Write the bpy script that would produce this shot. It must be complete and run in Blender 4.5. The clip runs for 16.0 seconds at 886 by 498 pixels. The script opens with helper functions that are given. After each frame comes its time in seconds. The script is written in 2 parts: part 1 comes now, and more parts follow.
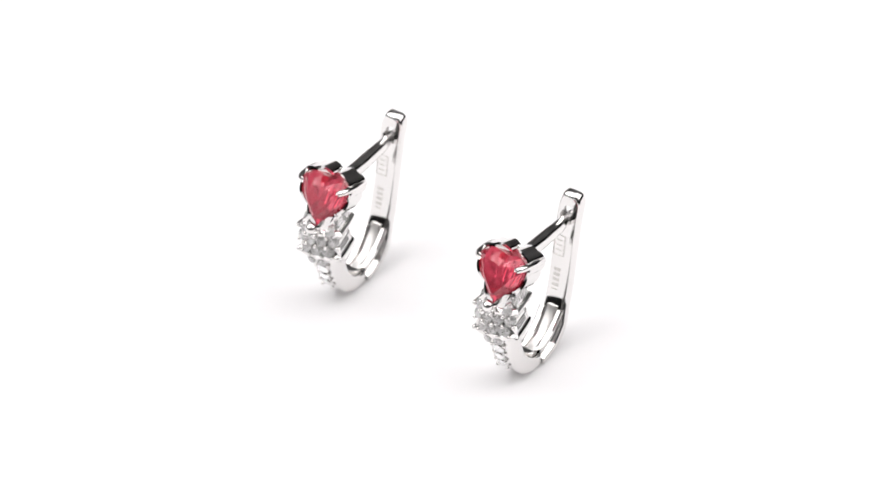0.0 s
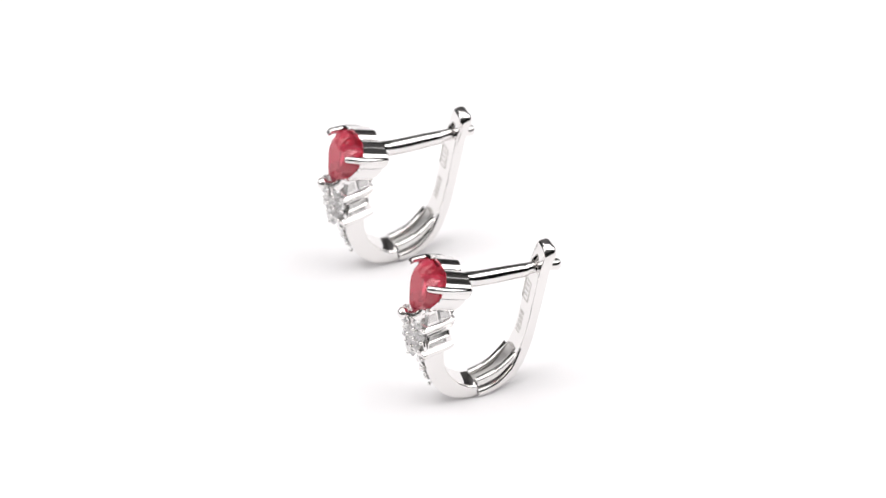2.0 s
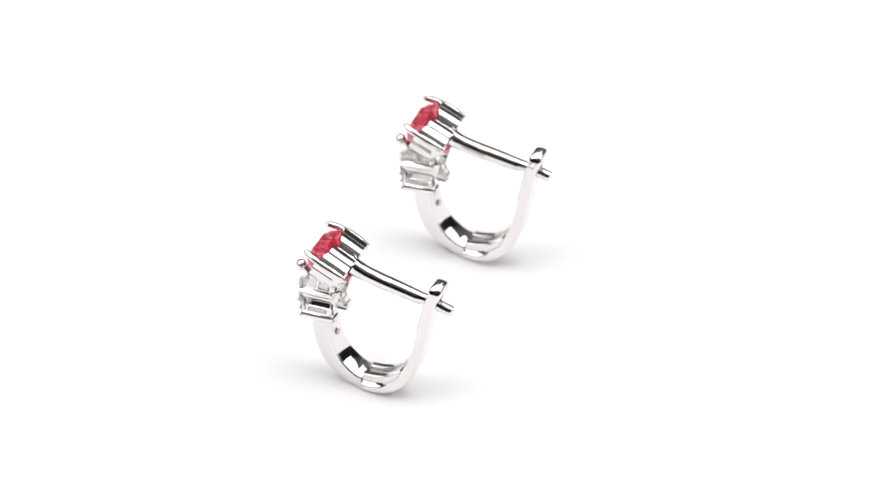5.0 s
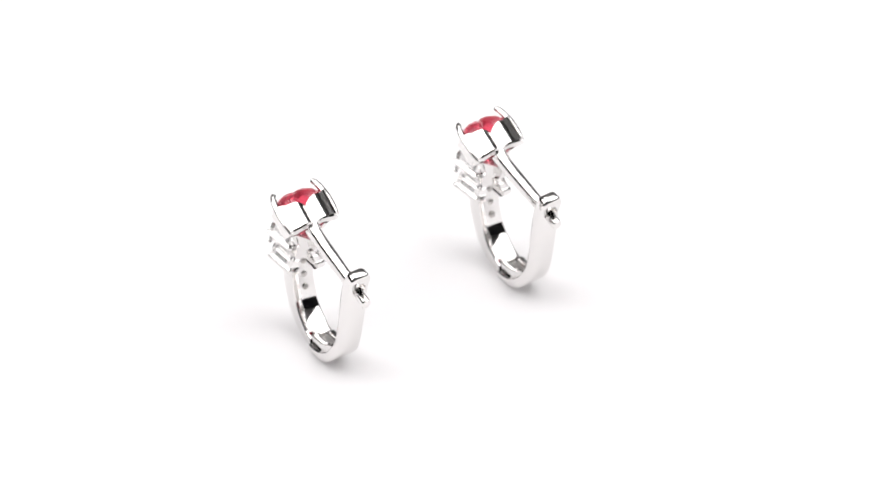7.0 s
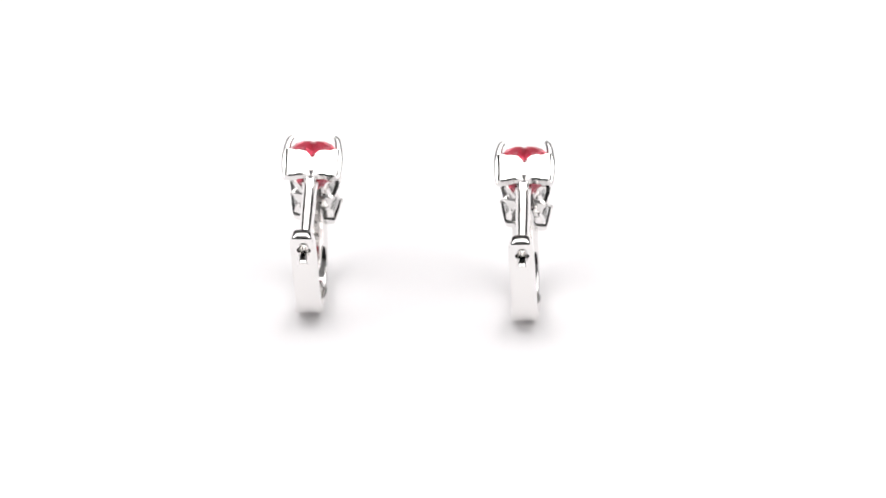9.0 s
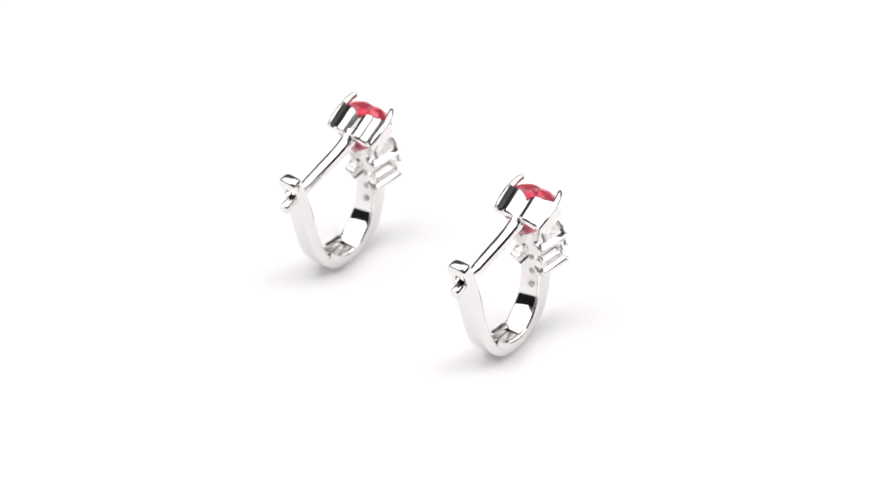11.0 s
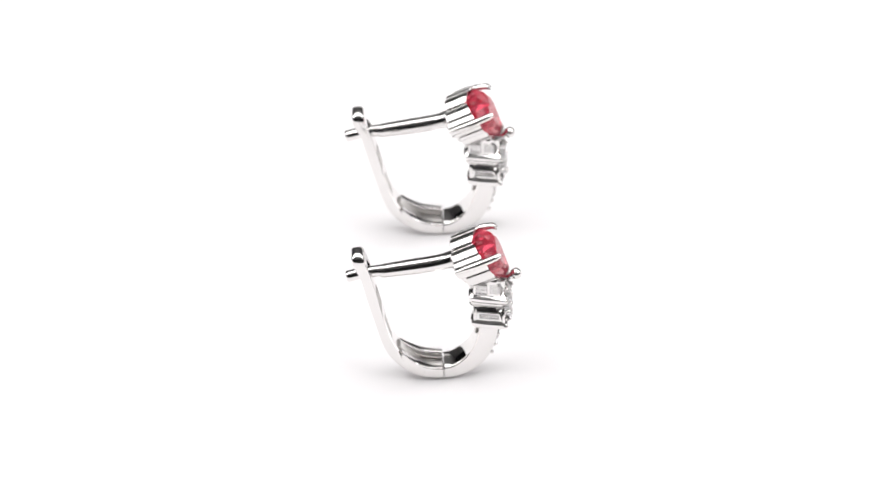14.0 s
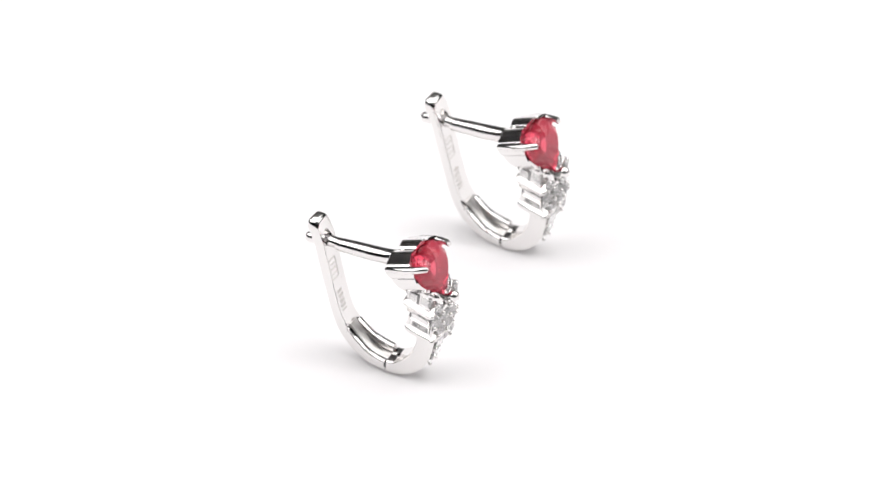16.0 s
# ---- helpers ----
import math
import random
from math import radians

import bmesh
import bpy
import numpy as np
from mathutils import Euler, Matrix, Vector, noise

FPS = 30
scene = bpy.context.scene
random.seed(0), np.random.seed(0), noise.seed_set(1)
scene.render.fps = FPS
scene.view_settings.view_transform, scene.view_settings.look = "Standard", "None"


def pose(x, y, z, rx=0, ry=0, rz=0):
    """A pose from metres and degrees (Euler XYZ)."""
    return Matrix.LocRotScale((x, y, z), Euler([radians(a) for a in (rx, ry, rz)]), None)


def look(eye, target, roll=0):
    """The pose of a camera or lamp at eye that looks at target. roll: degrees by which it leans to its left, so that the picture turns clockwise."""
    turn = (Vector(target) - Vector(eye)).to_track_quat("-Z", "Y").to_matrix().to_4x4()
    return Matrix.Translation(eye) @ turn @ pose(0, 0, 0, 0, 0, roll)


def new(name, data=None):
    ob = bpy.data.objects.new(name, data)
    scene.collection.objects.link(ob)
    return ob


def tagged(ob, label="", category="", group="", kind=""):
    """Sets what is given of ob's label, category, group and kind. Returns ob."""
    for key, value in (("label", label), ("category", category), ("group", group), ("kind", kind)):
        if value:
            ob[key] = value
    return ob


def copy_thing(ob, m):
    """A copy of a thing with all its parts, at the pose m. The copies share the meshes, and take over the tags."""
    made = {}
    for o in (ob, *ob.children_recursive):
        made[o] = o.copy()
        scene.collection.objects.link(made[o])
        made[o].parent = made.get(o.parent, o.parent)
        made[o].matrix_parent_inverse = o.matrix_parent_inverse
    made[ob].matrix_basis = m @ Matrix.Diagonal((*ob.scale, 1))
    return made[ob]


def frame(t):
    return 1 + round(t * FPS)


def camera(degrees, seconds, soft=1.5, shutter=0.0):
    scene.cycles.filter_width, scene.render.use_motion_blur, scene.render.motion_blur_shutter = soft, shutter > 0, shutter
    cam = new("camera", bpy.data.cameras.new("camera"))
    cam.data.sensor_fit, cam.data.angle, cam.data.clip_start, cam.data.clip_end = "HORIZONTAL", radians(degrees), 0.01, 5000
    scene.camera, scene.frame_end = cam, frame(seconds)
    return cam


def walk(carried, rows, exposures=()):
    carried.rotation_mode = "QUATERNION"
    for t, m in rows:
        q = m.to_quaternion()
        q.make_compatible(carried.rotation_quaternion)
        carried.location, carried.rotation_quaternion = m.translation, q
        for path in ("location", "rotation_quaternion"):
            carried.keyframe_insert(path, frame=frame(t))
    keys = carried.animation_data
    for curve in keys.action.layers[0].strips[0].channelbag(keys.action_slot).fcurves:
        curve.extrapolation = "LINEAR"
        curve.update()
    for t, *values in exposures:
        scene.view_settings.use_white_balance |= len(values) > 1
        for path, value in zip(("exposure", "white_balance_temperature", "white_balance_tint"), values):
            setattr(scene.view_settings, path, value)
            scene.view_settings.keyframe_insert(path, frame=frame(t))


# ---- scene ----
cam = camera(10.52, 16.0, soft=1.5)
# focused on whichever earring rides nearest; the farther one turns a little soft
cam.data.dof.use_dof, cam.data.dof.focus_distance, cam.data.dof.aperture_fstop = True, 0.397, 46.0

# the camera stands still on its tripod, 42 degrees above the table top
ELEV, DIST = radians(41.925), 0.4087
TARGET = Vector((0.000871, 0.0, 0.006808))
EYE = TARGET + DIST * Vector((0, -math.cos(ELEV), math.sin(ELEV)))
VIEW = look(EYE, TARGET, -1.745)
walk(cam, [(0.0, VIEW), (16.0, VIEW)], exposures=[(0.0, 0.0), (16.0, 0.0)])

# turntable: degrees a second about the upright axis through the world's origin
SPIN = -16.772
# small unevenness of the drive: seconds, degrees
DRIFT = ((0.0, -0.6), (3.0, 0.2), (8.5, 0.7), (13.0, -0.5), (14.6, -0.4), (16.0, 0.35))

# ---- light: a softbox overhead and one at each side, in an added low room ----
world = bpy.data.worlds.new("studio")
scene.world = world
world.use_nodes = True
world.node_tree.nodes["Background"].inputs[0].default_value = (1.0, 0.99, 0.985, 1)
world.node_tree.nodes["Background"].inputs[1].default_value = 0.03


def softbox(name, eye, target, width, height, watts):
    data = bpy.data.lights.new(name, "AREA")
    data.shape, data.size, data.size_y, data.energy = "RECTANGLE", width, height, watts
    data.color = (1.0, 0.99, 0.992)
    ob = new(name, data)
    ob.matrix_world = look(eye, target)
    return ob


softbox("softbox_top", (0, 0.17, 0.75), (0, 0.17, 0), 0.92, 0.86, 4.68)
softbox("softbox_side", (-0.66, -0.08, 0.66), (0, -0.02, 0), 0.8, 0.8, 5.0)
softbox("softbox_side", (0.66, -0.08, 0.66), (0, -0.02, 0), 0.8, 0.8, 5.0)


# ---- materials ----
def material(name):
    m = bpy.data.materials.new(name)
    m.use_nodes = True
    return m, m.node_tree, m.node_tree.nodes["Principled BSDF"]


def noise_node(tree, scale, detail=3.0):
    tex = tree.nodes.new("ShaderNodeTexNoise")
    co = tree.nodes.new("ShaderNodeTexCoord")
    tex.inputs["Scale"].default_value, tex.inputs["Detail"].default_value = scale, detail
    tree.links.new(co.outputs["Object"], tex.inputs["Vector"])
    return tex


def ramp(tree, source, low, high, out):
    node = tree.nodes.new("ShaderNodeMapRange")
    node.inputs["To Min"].default_value, node.inputs["To Max"].default_value = low, high
    tree.links.new(source.outputs["Fac"], node.inputs["Value"])
    tree.links.new(node.outputs["Result"], out)


def metal(name, colour, low, high, bump):
    m, tree, bsdf = material(name)
    bsdf.inputs["Base Color"].default_value = (*colour, 1)
    bsdf.inputs["Metallic"].default_value = 1.0
    ramp(tree, noise_node(tree, 900.0), low, high, bsdf.inputs["Roughness"])
    node = tree.nodes.new("ShaderNodeBump")
    node.inputs["Strength"].default_value, node.inputs["Distance"].default_value = bump, 0.00003
    tree.links.new(noise_node(tree, 700.0, 4.0).outputs["Fac"], node.inputs["Height"])
    tree.links.new(node.outputs["Normal"], bsdf.inputs["Normal"])
    return m


def gem(name, colour, ior, clear):
    m, tree, bsdf = material(name)
    bsdf.inputs["Base Color"].default_value = (*colour, 1)
    bsdf.inputs["Transmission Weight"].default_value = clear
    bsdf.inputs["IOR"].default_value = ior
    ramp(tree, noise_node(tree, 600.0), 0.0, 0.02, bsdf.inputs["Roughness"])
    return m


SILVER = metal("polished_silver", (0.80, 0.785, 0.775), 0.05, 0.10, 0.06)
BRUSHED = metal("brushed_spring_steel", (0.74, 0.72, 0.70), 0.28, 0.42, 0.3)
STAMPED = metal("stamped_silver", (0.62, 0.60, 0.58), 0.25, 0.40, 0.4)
RED = gem("red_crystal", (1.0, 0.12, 0.195), 1.6, 0.72)
CLEAR = gem("clear_crystal", (1.0, 0.99, 0.985), 1.95, 0.74)
PAPER, tree, bsdf = material("white_paper")
bsdf.inputs["Roughness"].default_value = 0.75
bsdf.inputs["Specular IOR Level"].default_value = 0.2
tex = noise_node(tree, 60.0, 5.0)
mix = tree.nodes.new("ShaderNodeMixRGB")
mix.inputs[1].default_value, mix.inputs[2].default_value = (0.872, 0.858, 0.864, 1), (0.887, 0.874, 0.880, 1)
tree.links.new(tex.outputs["Fac"], mix.inputs[0])
tree.links.new(mix.outputs[0], bsdf.inputs["Base Color"])

# ---- shapes, in millimetres; the earring's front is -y and it stands on z = 0 ----
BASE = 7.0


def part(name, bm, mat, parent, label="", crease=32):
    """Links a bmesh drawn in millimetres as one mesh object under a thing or a part."""
    bmesh.ops.recalc_face_normals(bm, faces=bm.faces)
    for f in bm.faces:
        f.smooth = crease > 0
    for e in bm.edges:
        e.smooth = len(e.link_faces) == 2 and e.calc_face_angle(0.0) < radians(crease)
    bm.transform(Matrix.Scale(0.001, 4) @ Matrix.Translation((0, 0, BASE)))
    me = bpy.data.meshes.new(name)
    bm.to_mesh(me)
    bm.free()
    me.materials.append(mat)
    ob = new(name, me)
    ob.parent = parent
    return tagged(ob, label)


def spline(points, count):
    """A smooth line through points, cut into count even steps."""
    pts = [Vector(p) for p in points]
    pts = [2 * pts[0] - pts[1]] + pts + [2 * pts[-1] - pts[-2]]
    fine = []
    for i in range(1, len(pts) - 2):
        a, b, c, d = pts[i - 1:i + 3]
        for k in range(16):
            t = k / 16
            fine.append(0.5 * (2 * b + (c - a) * t + (2 * a - 5 * b + 4 * c - d) * t * t + (3 * b - a - 3 * c + d) * t ** 3))
    fine.append(pts[-2])
    run = [0.0]
    for a, b in zip(fine, fine[1:]):
        run.append(run[-1] + (b - a).length)
    out, j = [], 0
    for k in range(count + 1):
        s = run[-1] * k / count
        while j < len(run) - 2 and run[j + 1] < s:
            j += 1
        h = (s - run[j]) / max(run[j + 1] - run[j], 1e-9)
        out.append(fine[j].lerp(fine[j + 1], min(h, 1)))
    return out


def loft(bm, rings, closed=False):
    """Skins rings of equal length; the ends are capped unless the run is closed."""
    rows = [[bm.verts.new(p) for p in ring] for ring in rings]
    n = len(rows[0])
    for a, b in zip(rows, rows[1:] + (rows[:1] if closed else [])):
        for i in range(n):
            bm.faces.new((a[i], a[(i + 1) % n], b[(i + 1) % n], b[i]))
    if not closed:
        bm.faces.new(rows[0][::-1])
        bm.faces.new(rows[-1])


def band(outer, inner, x0, x1, count, edge=0.16, widths=None):
    """A strip with a rounded oblong section between two profile lines (y, z), from x0 to x1."""
    bm = bmesh.new()
    rings = []
    a, b = spline(outer, count), spline(inner, count)
    for k, (p, q) in enumerate(zip(a, b)):
        w = widths(k / count) if widths else 1.0
        wl, wh = w if isinstance(w, tuple) else (w, w)
        lo, hi = x0 * wl, x1 * wh
        d = (q - p)
        r = min(edge, 0.45 * d.length, 0.45 * (hi - lo))
        u = d.normalized()
        ring = []
        for cx, cp, a0 in ((hi - r, p + u * r, 0), (hi - r, q - u * r, 90), (lo + r, q - u * r, 180), (lo + r, p + u * r, 270)):
            for s in range(4):
                g = radians(a0 + 30 * s)
                side, deep = math.sin(g), -math.cos(g)
                c = cp + u * (deep * r)
                ring.append((cx + side * r, c.x, c.y))
        rings.append(ring)
    loft(bm, rings)
    return bm


def tube(line, radii, sides=14, flat=1.0):
    """A bar along points, closed at both ends: round, or with six sides and soft edges."""
    bm = bmesh.new()
    pts = [Vector(p) for p in line]
    rings = []
    for i, p in enumerate(pts):
        way = (pts[min(i + 1, len(pts) - 1)] - pts[max(i - 1, 0)]).normalized()
        u = Vector((1, 0, 0)) if abs(way.x) < 0.9 else Vector((0, 1, 0))
        v = way.cross(u).normalized()
        u = v.cross(way).normalized()
        turns = [2 * math.pi * k / sides for k in range(sides)] if sides != 6 else [radians(60 * k + d) for k in range(6) for d in (-11, -4, 4, 11)]
        rings.append([p + radii[i] * (math.cos(g) * u * flat + math.sin(g) * v) for g in turns])
    loft(bm, rings)
    return bm


def ball(at, radius):
    bm = bmesh.new()
    bmesh.ops.create_uvsphere(bm, u_segments=12, v_segments=8, radius=radius, matrix=Matrix.Translation(at))
    return bm


def cut_stone(at, way, radius, sides=8):
    """A round brilliant: flat table, slanted crown, pointed pavilion."""
    bm = bmesh.new()
    rings = []
    for scale, deep, turn in ((0.5, 0.32, 0.5), (1.0, 0.0, 0.0), (1.0, -0.06, 0.0), (0.5, -0.42, 0.5), (0.04, -0.8, 0.0)):
        rings.append([(scale * radius * math.cos(2 * math.pi * (k + turn) / sides), scale * radius * math.sin(2 * math.pi * (k + turn) / sides), deep * radius) for k in range(sides)])
    loft(bm, rings)
    bmesh.ops.triangulate(bm, faces=[f for f in bm.faces if len(f.verts) == 4])
    bm.transform(Matrix.Translation(at) @ Vector(way).to_track_quat("Z", "Y").to_matrix().to_4x4())
    return bm


def pierce(ob, holes):
    """Cuts round holes (z, radius) through a part from front to back."""
    bm = bmesh.new()
    for z, radius in holes:
        turn = Matrix.Translation((0, 6.6, z + BASE)) @ Matrix.Rotation(radians(90), 4, "X")
        bmesh.ops.create_cone(bm, cap_ends=True, segments=24, radius1=radius, radius2=radius, depth=4, matrix=turn)
    bm.transform(Matrix.Scale(0.001, 4))
    me = bpy.data.meshes.new("cutter")
    bm.to_mesh(me)
    bm.free()
    cutter = new("cutter", me)
    cut = ob.modifiers.new("cut", "BOOLEAN")
    cut.object, cut.operation, cut.solver, cut.use_self = cutter, "DIFFERENCE", "EXACT", True
    whole = ob.data
    ob.data = bpy.data.meshes.new_from_object(ob.evaluated_get(bpy.context.evaluated_depsgraph_get()))
    ob.data.name = whole.name
    ob.modifiers.clear()
    bpy.data.objects.remove(cutter)


# the heart's setting: x across, w up in its plane, n out of it
SET_Y, SET_Z = -4.95, 5.68
TILT = radians(24.5)
HALF = ((0, -2.12), (0.92, -0.9), (1.72, 0.2), (2.1, 1.15), (1.82, 2.05), (1.1, 2.42), (0.5, 2.2), (0, 1.62))


def setting(x, w, n):
    return Vector((x - 0.1, SET_Y - n * math.cos(TILT) + w * math.sin(TILT), SET_Z + n * math.sin(TILT) + w * math.cos(TILT)))


def heart(count, grow=0.0, scale=1.0, flute=0.0, fill=0.0):
    """The heart's outline (x, w) and, for each point, how much higher or lower its rim lies there."""
    right = spline(HALF, count)
    out = []
    for k in range(2 * count):
        mirror = k > count
        i = 2 * count - k if mirror else k
        p = right[i]
        a, b = right[max(i - 1, 0)], right[min(i + 1, count)]
        side = Vector((b.y - a.y, -(b.x - a.x))).normalized()
        if i in (0, count):
            side = Vector((0, -1 if i == 0 else 0.3))
        u = i / count
        stops = (0.0, 0.27, 0.55, 0.76, 1.0)
        lobe = 0.0
        for s, e in zip(stops, stops[1:]):
            if s <= u <= e:
                lobe = max(0.0, math.sin(math.pi * (u - s) / (e - s))) ** 0.55
        g = grow + flute * lobe
        p = Vector((p.x, p.y + fill * max(0.0, 2.4 - p.y) * max(0.0, min(1.0, (u - 0.72) / 0.1))))
        x, w = scale * p.x + side.x * g, scale * (p.y - 0.5) + 0.5 + side.y * g
        out.append((-x if mirror else x, w, 0.12 * lobe - 0.95 * max(0.0, (u - 0.6) / 0.4) - 0.55 * max(0.0, (u - 0.84) / 0.16)))
    return out


def red_heart(parent):
    """Broad table, two rows of crown facets, a thin girdle and a pavilion of long facets."""
    bm = bmesh.new()
    rings = []
    for scale, n, fill, half in ((0.58, -0.08, 0.6, False), (0.83, -0.42, 0.5, True), (1.0, -0.98, 0.0, False), (1.0, -1.16, 0.0, False), (0.88, -2.1, 0.0, True), (0.66, -3.25, 0.0, False), (0.25, -4.0, 0.0, False)):
        ring = [setting(x, w, n) for x, w, _ in heart(8, grow=0.1, scale=scale, fill=fill)]
        rings.append([(p + q) / 2 for p, q in zip(ring, ring[1:] + ring[:1])] if half else ring)
    loft(bm, rings)
    bmesh.ops.triangulate(bm, faces=[f for f in bm.faces if len(f.verts) == 4])
    return part("heart_stone", bm, RED, parent, "faceted pinkish red heart-cut crystal", crease=4)


def basket(parent):
    """A fluted heart-shaped cup, deep at its lobes and shallow at its tip."""
    bm = bmesh.new()
    n = 40

    def row(f, grow, flute, scale=1.0):
        ring = []
        for x, w, rim in heart(n, grow, flute=flute, scale=scale):
            front = -1.06 + rim
            back = -2.45 - 1.3 * max(0.0, min(1.0, (w + 1.8) / 3.4))
            ring.append(setting(x, w, front + f * (back - front)))
        return ring

    outer = [row(f, 0.2 - 0.05 * f, 0.33) for f in (0.0, 0.06, 0.35, 0.7, 0.94)] + [row(1.0, 0.1, 0.25)]
    inner = [row(f, 0.02, 0.02, s) for f, s in ((1.0, 0.76), (0.92, 0.8), (0.6, 0.93), (0.3, 0.99))] + [row(0.0, 0.1, 0.18)]
    loft(bm, outer + inner, closed=True)
    return part("basket", bm, SILVER, parent, crease=28)


def earring():
    thing = new("earring")
    tagged(thing, "polished silver leverback earring with red heart crystal, standing upright", "earring", "pair of earrings")

    # front limb of the hoop, from the cluster down to the hinge seam
    outer = ((-4.35, 3.4), (-4.45, 1.5), (-4.5, -0.5), (-4.47, -2.1), (-4.15, -3.6), (-3.5, -5.05), (-2.5, -6.1), (-1.25, -6.78), (-0.04, -6.98))
    inner = ((-2.75, 3.4), (-2.85, 1.5), (-2.9, -0.6), (-2.85, -2.1), (-2.5, -3.45), (-1.85, -4.6), (-0.95, -5.42), (-0.5, -5.65), (-0.04, -5.75))
    limb = part("front_limb", band(outer, inner, -0.95, 1.25, 48, 0.22), SILVER, thing)

    # lever: the back limb, thin where the spring lies, widening to a rounded eye
    louter = ((0.04, -6.98), (1.2, -6.88), (2.35, -6.5), (3.5, -5.65), (4.55, -4.3), (5.2, -2.7), (5.78, -0.4), (6.35, 2.0), (6.8, 4.1), (7.15, 5.1), (7.5, 5.9), (7.58, 6.4), (7.42, 6.7), (7.15, 6.78))
    linner = ((0.04, -6.2), (1.0, -6.1), (1.95, -5.75), (2.75, -5.05), (3.35, -4.35), (4.25, -2.6), (4.9, -0.2), (5.4, 2.2), (5.85, 4.3), (6.1, 5.1), (6.35, 5.9), (6.46, 6.4), (6.6, 6.7), (6.87, 6.78))

    def eye_width(u):
        top = 1.0 if u < 0.9 else max(0.16, math.sqrt(max(0.0, 1 - ((u - 0.9) / 0.102) ** 2)))
        knuckle = 1 + 0.26 * max(0.0, min(1.0, (0.34 - u) / 0.12))
        return top, top * knuckle

    lever = part("lever", band(louter, linner, -0.98, 1.18, 96, 0.26, eye_width), SILVER, thing)
    pierce(lever, ((4.72, 0.6), (5.3, 0.36)))
    rail_out = ((0.06, -6.4), (1.0, -6.3), (2.0, -5.95), (2.9, -5.3), (3.6, -4.5))
    for lo, hi, lift in ((-1.1, -0.52, 0.0), (0.52, 1.12, 0.42)):
        rail_in = ((0.06, -5.75 + lift), (1.0, -5.6 + lift), (1.95, -5.2 + 0.7 * lift), (2.8, -4.5 + 0.3 * lift), (3.5, -3.75))
        part("rail", band(rail_out, rail_in, lo, hi, 24, 0.14), SILVER, lever)
    part("spring", band(((0.1, -6.3), (1.0, -6.2), (1.95, -5.85), (2.75, -5.2), (3.45, -4.35), (3.8, -3.6)), ((0.1, -5.95), (1.0, -5.86), (1.85, -5.55), (2.6, -4.85), (3.22, -4.1), (3.6, -3.5)), -0.45, 0.5, 24, 0.1), BRUSHED, lever, "dull brushed spring strip")

    # stamps on the inner face of the lever: a framed mark and a row of worn figures, as plain bars
    face = spline(linner, 96)

    def stamp_bar(x, z, dx, dz, label):
        near = min(face, key=lambda p: abs(p.y - z))
        over = min(face, key=lambda p: abs(p.y - z - 0.4))
        tip = math.atan2(over.x - near.x, over.y - near.y)
        bm = bmesh.new()
        bmesh.ops.create_cube(bm, size=1.0, matrix=Matrix.Translation((x, near.x, near.y)) @ Euler((-tip, 0, 0)).to_matrix().to_4x4() @ Matrix.Diagonal((dx, 0.07, dz, 1)))
        part("stamp_bar", bm, STAMPED, lever, label)

    for x, z, dx, dz in ((-0.3, 2.85, 1.0, 0.09), (-0.3, 0.95, 1.0, 0.09), (-0.8, 1.9, 0.09, 1.9), (0.2, 1.9, 0.09, 1.9)):
        stamp_bar(x, z, dx, dz, "side of a stamped square frame")
    for z in (2.4, 1.9, 1.4):
        stamp_bar(-0.3, z, 0.55, 0.13, "worn stamped mark inside a frame")
    for z in (-0.55, -1.3, -2.05):
        for dz in (0.24, 0.0, -0.24):
            stamp_bar(-0.2, z + dz, 0.62, 0.13, "worn stamped figure")

    # post from the back of the setting through the eye of the lever
    line = spline(((-1.5, 6.1), (-0.7, 5.5), (1.2, 5.02), (4.0, 4.6), (6.4, 4.25), (8.05, 3.88)), 40)
    line += [line[-1] + Vector((0.1, -0.02)), line[-1] + Vector((0.16, -0.03))]
    radii = []
    for p in line:
        flare = 0.16 * max(0.0, 1 - (p.x + 1.5) / 1.6)
        radii.append(0.71 + flare - 0.1 * max(0.0, (p.x - 2.5) / 2.8) if p.x < 5.3 else 0.52)
        if p.x >= 5.3:
            p.y += 0.1
    radii[-3:] = [0.52, 0.46, 0.3]
    part("post", tube([(0, p.x, p.y) for p in line], radii, 6, 0.88), SILVER, thing)

    # the heart and its setting
    gallery = basket(thing)
    red_heart(thing)
    for side in (-1, 1):
        stem = [setting(side * x, w, n) for x, w, n in ((2.2, 2.02, -3.72), (2.3, 2.05, -2.8), (2.3, 2.0, -1.7), (2.18, 1.92, -0.7), (2.04, 1.85, -0.1), (1.86, 1.78, 0.1), (1.7, 1.72, 0.06))]
        part("prong", tube(stem, (0.2, 0.29, 0.33, 0.3, 0.28, 0.26, 0.16), 12), SILVER, thing)
    stem = [setting(0, w, n) for w, n in ((-2.3, -2.4), (-2.32, -1.2), (-2.22, -0.4), (-2.14, 0.05))]
    claw = part("prong", tube(stem, (0.3, 0.3, 0.32, 0.3), 12), SILVER, thing)
    part("bead", ball(setting(0, -2.14, 0.12), 0.51), SILVER, claw)
    # back of the setting: a bar down the middle and a foot that leave two windows
    part("back_bar", tube([setting(0, w, n) for w, n in ((1.5, -3.6), (0.6, -3.35), (-0.6, -2.9), (-1.7, -2.45))], (0.45, 0.26, 0.26, 0.4), 12, 1.1), SILVER, gallery)

    for side in (-1, 1):
        part("strut", tube([setting(side * 1.55, 0.7, -3.3), (side * 1.35, -1.75, 4.6), (side * 1.05, -2.1, 3.6), (side * 0.9, -2.5, 2.6)], (0.24, 0.26, 0.26, 0.24), 10), SILVER, gallery)

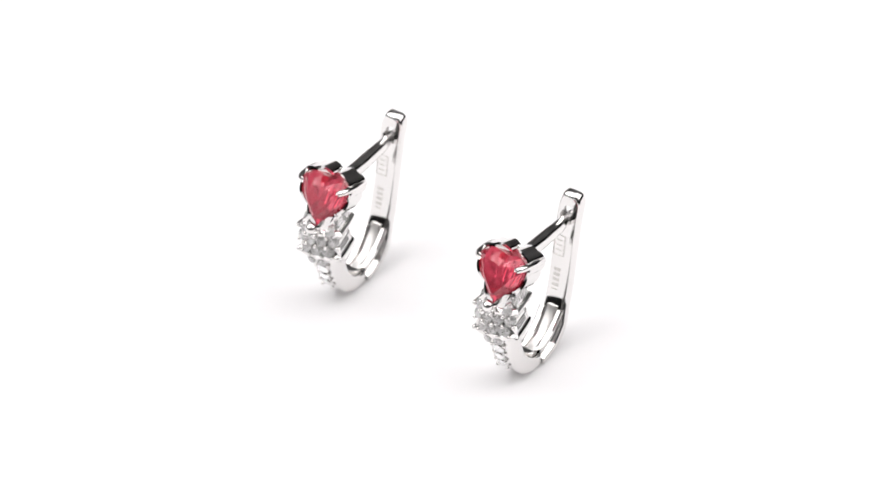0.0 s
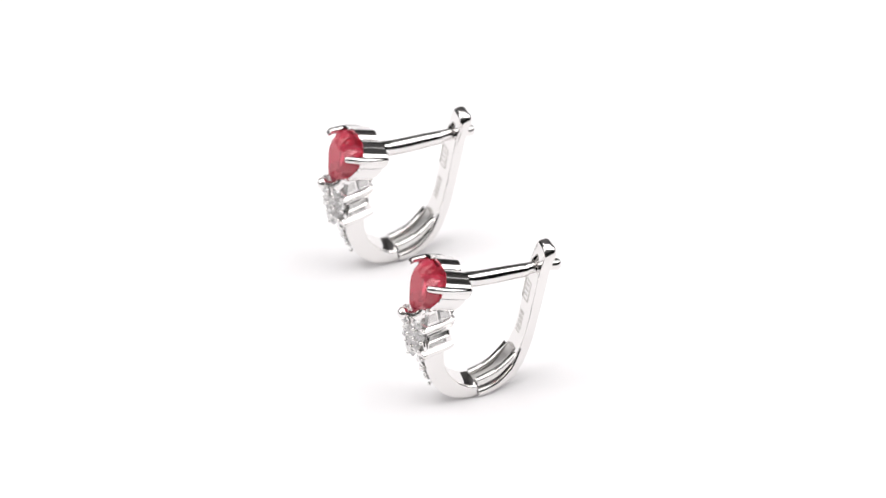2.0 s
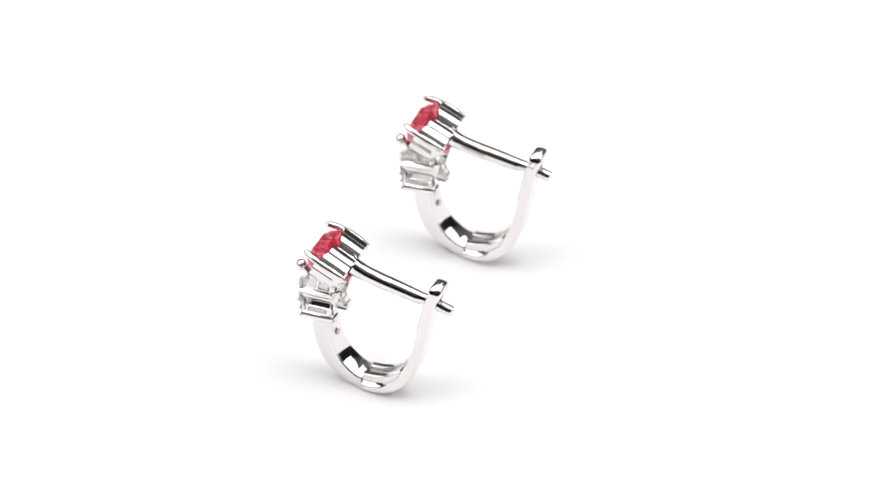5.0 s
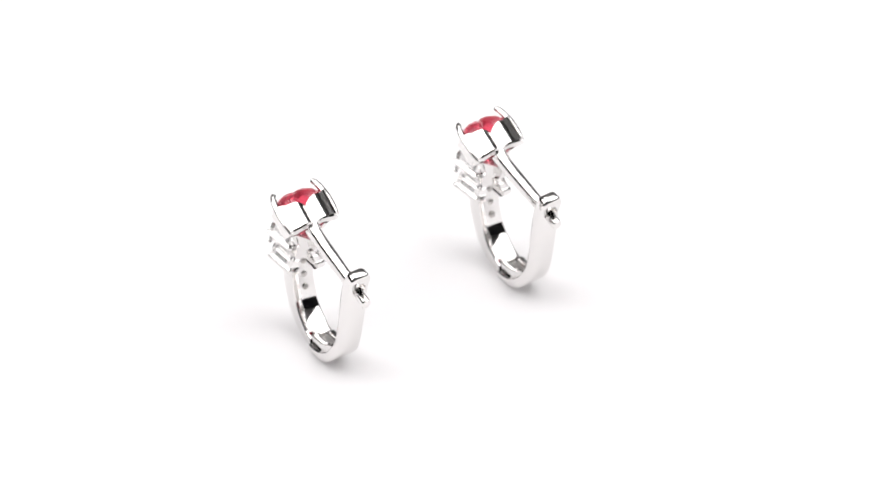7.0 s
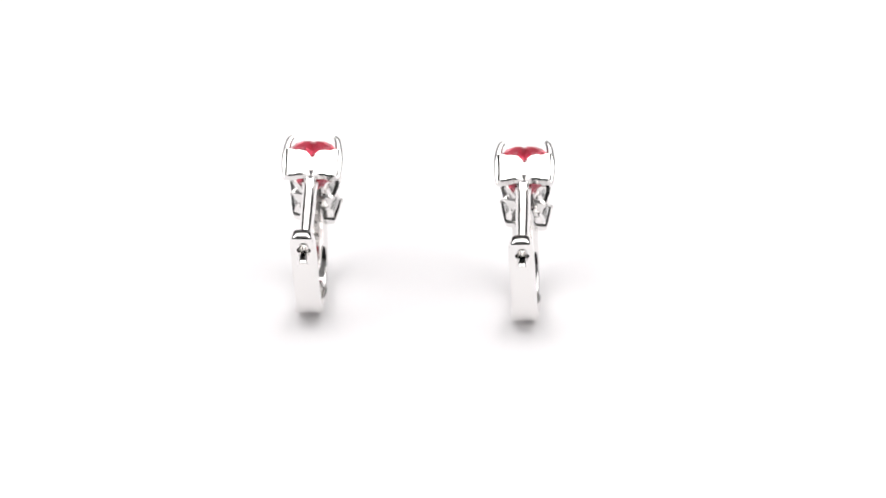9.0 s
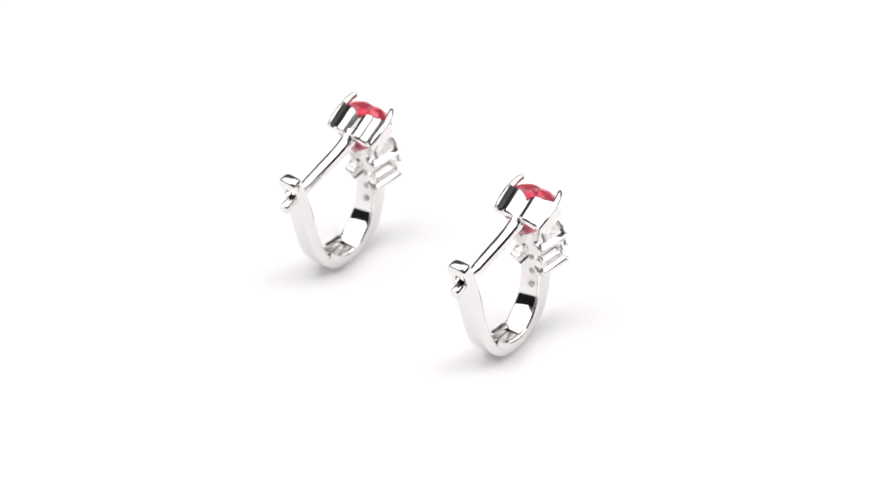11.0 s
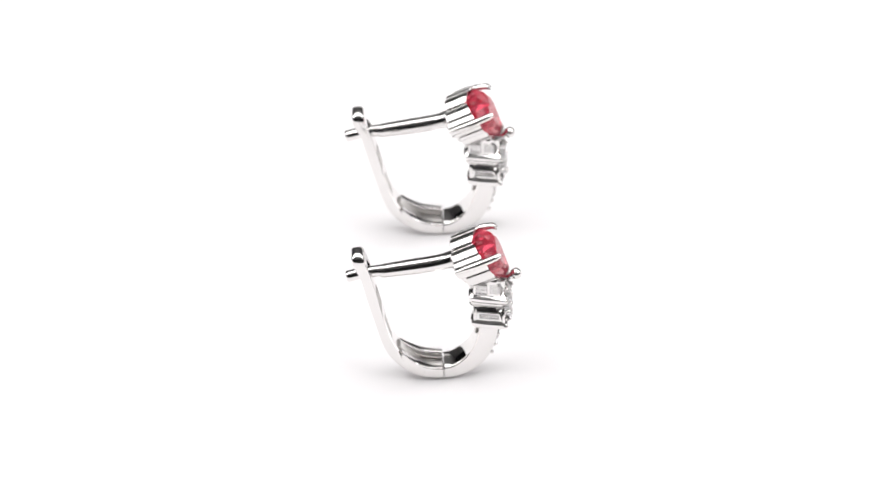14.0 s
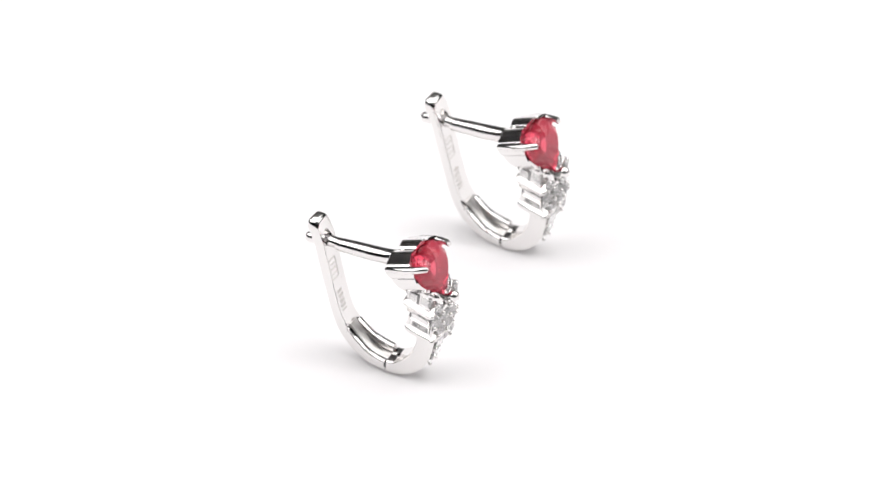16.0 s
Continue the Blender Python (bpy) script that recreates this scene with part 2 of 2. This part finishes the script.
    # two stepped tiers below the heart: ridged walls with trays along their sides, round stones in front
    def lean(bm):
        """The tiers slope down a little towards one side."""
        for v in bm.verts:
            v.co.z += 0.155 * v.co.x - 0.22
        return bm

    def front_line(x, wide):
        return -5.5 + 0.55 * (abs(x) / wide) ** 2

    def tier(profile, wide, slim, back):
        """A wall whose profile (height, inset) runs from the back along both sides and round the front."""
        plan = [(0.85, back - 0.75), (0.85, back), (slim - 0.4, back), (slim - 0.1, back - 0.12), (slim, back - 0.4), (0.5 * (slim + wide), 0.5 * (back - 4.95)), (wide, -4.95)]
        plan += [(x * wide, front_line(x * wide, wide)) for x in (0.6, 0.2, -0.2, -0.6)]
        plan += [(-x, y) for x, y in plan[6::-1]]
        bm = bmesh.new()
        rings = []
        for z, inset in profile:
            rings.append([(x * (1 - inset / wide), y + (inset if y < -4.6 else -0.5 * inset if y > back - 0.2 else 0), z) for x, y in plan])
        loft(bm, rings)
        return part("tier_wall", lean(bm), SILVER, thing, crease=24)

    def baguette(side, low, top, x_low, x_top, y0, y1, owner):
        """A step-cut oblong stone that leans inwards on its tray."""
        bm = bmesh.new()
        rings = []
        way = Vector((top - low, 0, x_low - x_top)).normalized()
        for shrink, out in ((0.0, -0.2), (0.0, 0.06), (0.1, 0.13)):
            ring = []
            for u, y in ((0, y0 - shrink), (0, y1 + shrink), (1, y1 + shrink), (1, y0 - shrink)):
                h = (shrink if u == 0 else 1 - shrink)
                x = x_low + (x_top - x_low) * h + way.x * out - 0.14 * (y - y0)
                ring.append((side * x, y, low + (top - low) * h + way.z * out))
            rings.append(ring)
        loft(bm, rings)
        return part("baguette", lean(bm), CLEAR, owner, "clear oblong step-cut crystal", crease=4)

    upper = tier(((4.6, 1.05), (4.5, 0.74), (3.3, 0.36), (3.2, 0.1), (3.12, 0.0), (2.86, 0.0), (2.74, 0.1), (2.55, 0.16), (1.9, 0.5)), 2.25, 1.85, -1.95)
    lower = tier(((1.8, 1.05), (1.72, 0.74), (1.28, 0.53), (1.22, 0.43), (0.64, 0.2), (0.52, 0.02), (0.42, -0.06), (0.06, -0.06), (-0.06, 0.04), (-0.2, 0.35)), 2.18, 1.8, -2.15)
    for side in (-1, 1):
        for y0, y1 in ((-2.5, -3.45), (-3.6, -4.6)):
            baguette(side, 3.42, 4.25, 1.6, 1.36, y0, y1, upper)
        # added to break the lower tray's black reflection with grey tones
        baguette(side, 0.75, 1.12, 1.62, 1.44, -2.85, -4.5, lower)
        # upright claws at the ends of the lower tray, and a bead at the front end of each ridge
        for x, y in ((1.6, -2.5), (2.0, -4.85)):
            part("claw", lean(tube([(side * x * k, y, z) for z, k in ((0.15, 1.0), (0.75, 0.95), (1.35, 0.82), (1.65, 0.74))], (0.15, 0.15, 0.15, 0.12), 8)), SILVER, lower)
        part("bead", lean(ball((side * 2.05, -4.98, 2.98), 0.22)), SILVER, upper)
        part("bead", lean(ball((side * 2.08, -5.02, 0.26), 0.25)), SILVER, lower)

    rows = ((3.35, (-1.35, 1.35), 0.5, upper), (2.2, (-1.62, -0.54, 0.54, 1.62), 0.53, upper), (1.08, (-1.1, 0.0, 1.1), 0.56, lower), (-0.05, (-0.52, 0.52), 0.48, lower))
    for z, places, size, owner in rows:
        for x in places:
            y = front_line(x, 2.25) + 0.02
            part("stone", lean(cut_stone((x, y, z), (0.32 * x, -1.0, 0.28 + 0.12 * math.sin(5 * x + z)), size)), CLEAR, owner, "small clear round crystal", crease=2)
    for z, places, size, owner in ((2.8, (-1.05, 0.0, 1.05), 0.2, upper), (1.66, (-1.9, -1.0, 0.0, 1.0, 1.9), 0.2, upper), (0.5, (-1.5, -0.55, 0.55, 1.5), 0.2, lower), (-0.5, (0.0,), 0.2, lower)):
        for x in places:
            part("bead", lean(ball((x, front_line(x, 2.25) - 0.12, z), size)), SILVER, owner)

    # a line of stones down the front limb, between scalloped beads
    for y, z, r in ((-4.66, -1.05, 0.6), (-4.6, -2.1, 0.57), (-4.42, -3.08, 0.52), (-4.1, -4.0, 0.45)):
        slope = -0.1 - 0.16 * (-0.75 - z)
        part("stone", cut_stone((0, y - 0.03, z), (0, -1, slope), r), CLEAR, limb, "small clear round crystal", crease=2)
        for side in (-1, 1):
            part("bead", ball((side * 0.5, y + 0.05, z - 0.5), 0.17), SILVER, limb)

    # the backs of the stones show on the inner face of the limb: shaded holes, drawn as duller metal studs
    for y, z in ((-2.8, 0.4), (-2.83, -1.1), (-2.66, -2.45)):
        part("stone", cut_stone((0, y - 0.02, z), (0, 1, 0.1), 0.3), STAMPED, limb, "dull grey stud in place of a shaded hole behind a stone")
    return thing


# ---- table top of white paper, and an added, unseen grey and black room round it ----
bm = bmesh.new()
rows = [[bm.verts.new((x, y, 0)) for x in (-2.2, -0.5, 0.5, 2.2)] for y in (-2.2, -0.5, 0.5, 2.2)]
for a, b in zip(rows, rows[1:]):
    for k in range(3):
        bm.faces.new((a[k], a[k + 1], b[k + 1], b[k]))
me = bpy.data.meshes.new("table_top")
bm.to_mesh(me)
bm.free()
me.materials.append(PAPER)
tagged(new("table_top", me), "seamless matt white paper table top", "table top", kind="structure")


def wall_paint(name, value):
    m, tree, bsdf = material(name)
    ramp(tree, noise_node(tree, 8.0, 5.0), 0.7, 0.9, bsdf.inputs["Roughness"])
    tint = tree.nodes.new("ShaderNodeMixRGB")
    tint.inputs[1].default_value, tint.inputs[2].default_value = (*[0.92 * value] * 3, 1), (*[1.08 * value] * 3, 1)
    tree.links.new(noise_node(tree, 3.0, 4.0).outputs["Fac"], tint.inputs[0])
    tree.links.new(tint.outputs[0], bsdf.inputs["Base Color"])
    return m


# unseen walls and ceiling, their greys chosen for the silver's dark and mid-grey reflections
CEILING, GREY, DARK, BLACK = wall_paint("grey_ceiling_paint", 0.48), wall_paint("grey_wall_paint", 0.42), wall_paint("dark_grey_wall_paint", 0.1), wall_paint("black_wall_paint", 0.04)
for name, mat, at, size, words in (("wall_back", GREY, (0, 2.25, 0.5), (4.6, 0.1, 1.1), "unseen plain grey wall, added to be mirrored in the silver"),
                                   ("wall_front", DARK, (0, -2.25, 0.5), (4.6, 0.1, 1.1), "unseen plain dark grey wall, added to be mirrored in the silver"),
                                   ("wall_left", BLACK, (-2.25, 0, 0.5), (0.1, 4.4, 1.1), "unseen plain black wall, added to be mirrored in the silver"),
                                   ("wall_right", BLACK, (2.25, 0, 0.5), (0.1, 4.4, 1.1), "unseen plain black wall, added to be mirrored in the silver"),
                                   ("ceiling", CEILING, (0, 0, 1.1), (4.6, 4.6, 0.1), "unseen plain grey low ceiling, added to be mirrored in the silver")):
    bm = bmesh.new()
    bmesh.ops.create_cube(bm, size=1.0, matrix=Matrix.Translation(at) @ Matrix.Diagonal((*size, 1)))
    me = bpy.data.meshes.new(name)
    bm.to_mesh(me)
    bm.free()
    me.materials.append(mat)
    tagged(new(name, me), words, name.split("_")[0], kind="structure")

# ---- the pair ----
PLACES = (pose(0.00796, -0.00669, 0, 0, 0, -34.1), pose(-0.00694, 0.00410, 0.0001, 1.88, 1.44, -32.5))
first = earring()
first.matrix_basis = PLACES[0]
second = copy_thing(first, PLACES[1])
# the second earring's lever stands open a little wider at its hinge
HINGE = Vector((0, 0.0005, 0.0008))
for ob in second.children:
    if ob.name.startswith("lever"):
        ob.matrix_basis = Matrix.Translation(HINGE) @ Matrix.Rotation(radians(-1.0), 4, "X") @ Matrix.Translation(-HINGE)


def turned(t):
    """Degrees that the turntable has turned at t seconds."""
    for (a, x), (b, y) in zip(DRIFT, DRIFT[1:]):
        if a <= t <= b:
            return SPIN * t + x + (y - x) * (0.5 - 0.5 * math.cos(math.pi * (t - a) / (b - a)))


def motions():
    """Both earrings ride round on the turntable."""
    for thing, rest in zip((first, second), PLACES):
        walk(thing, [(0.25 * k, pose(0, 0, 0, 0, 0, turned(0.25 * k)) @ rest) for k in range(65)])


motions()
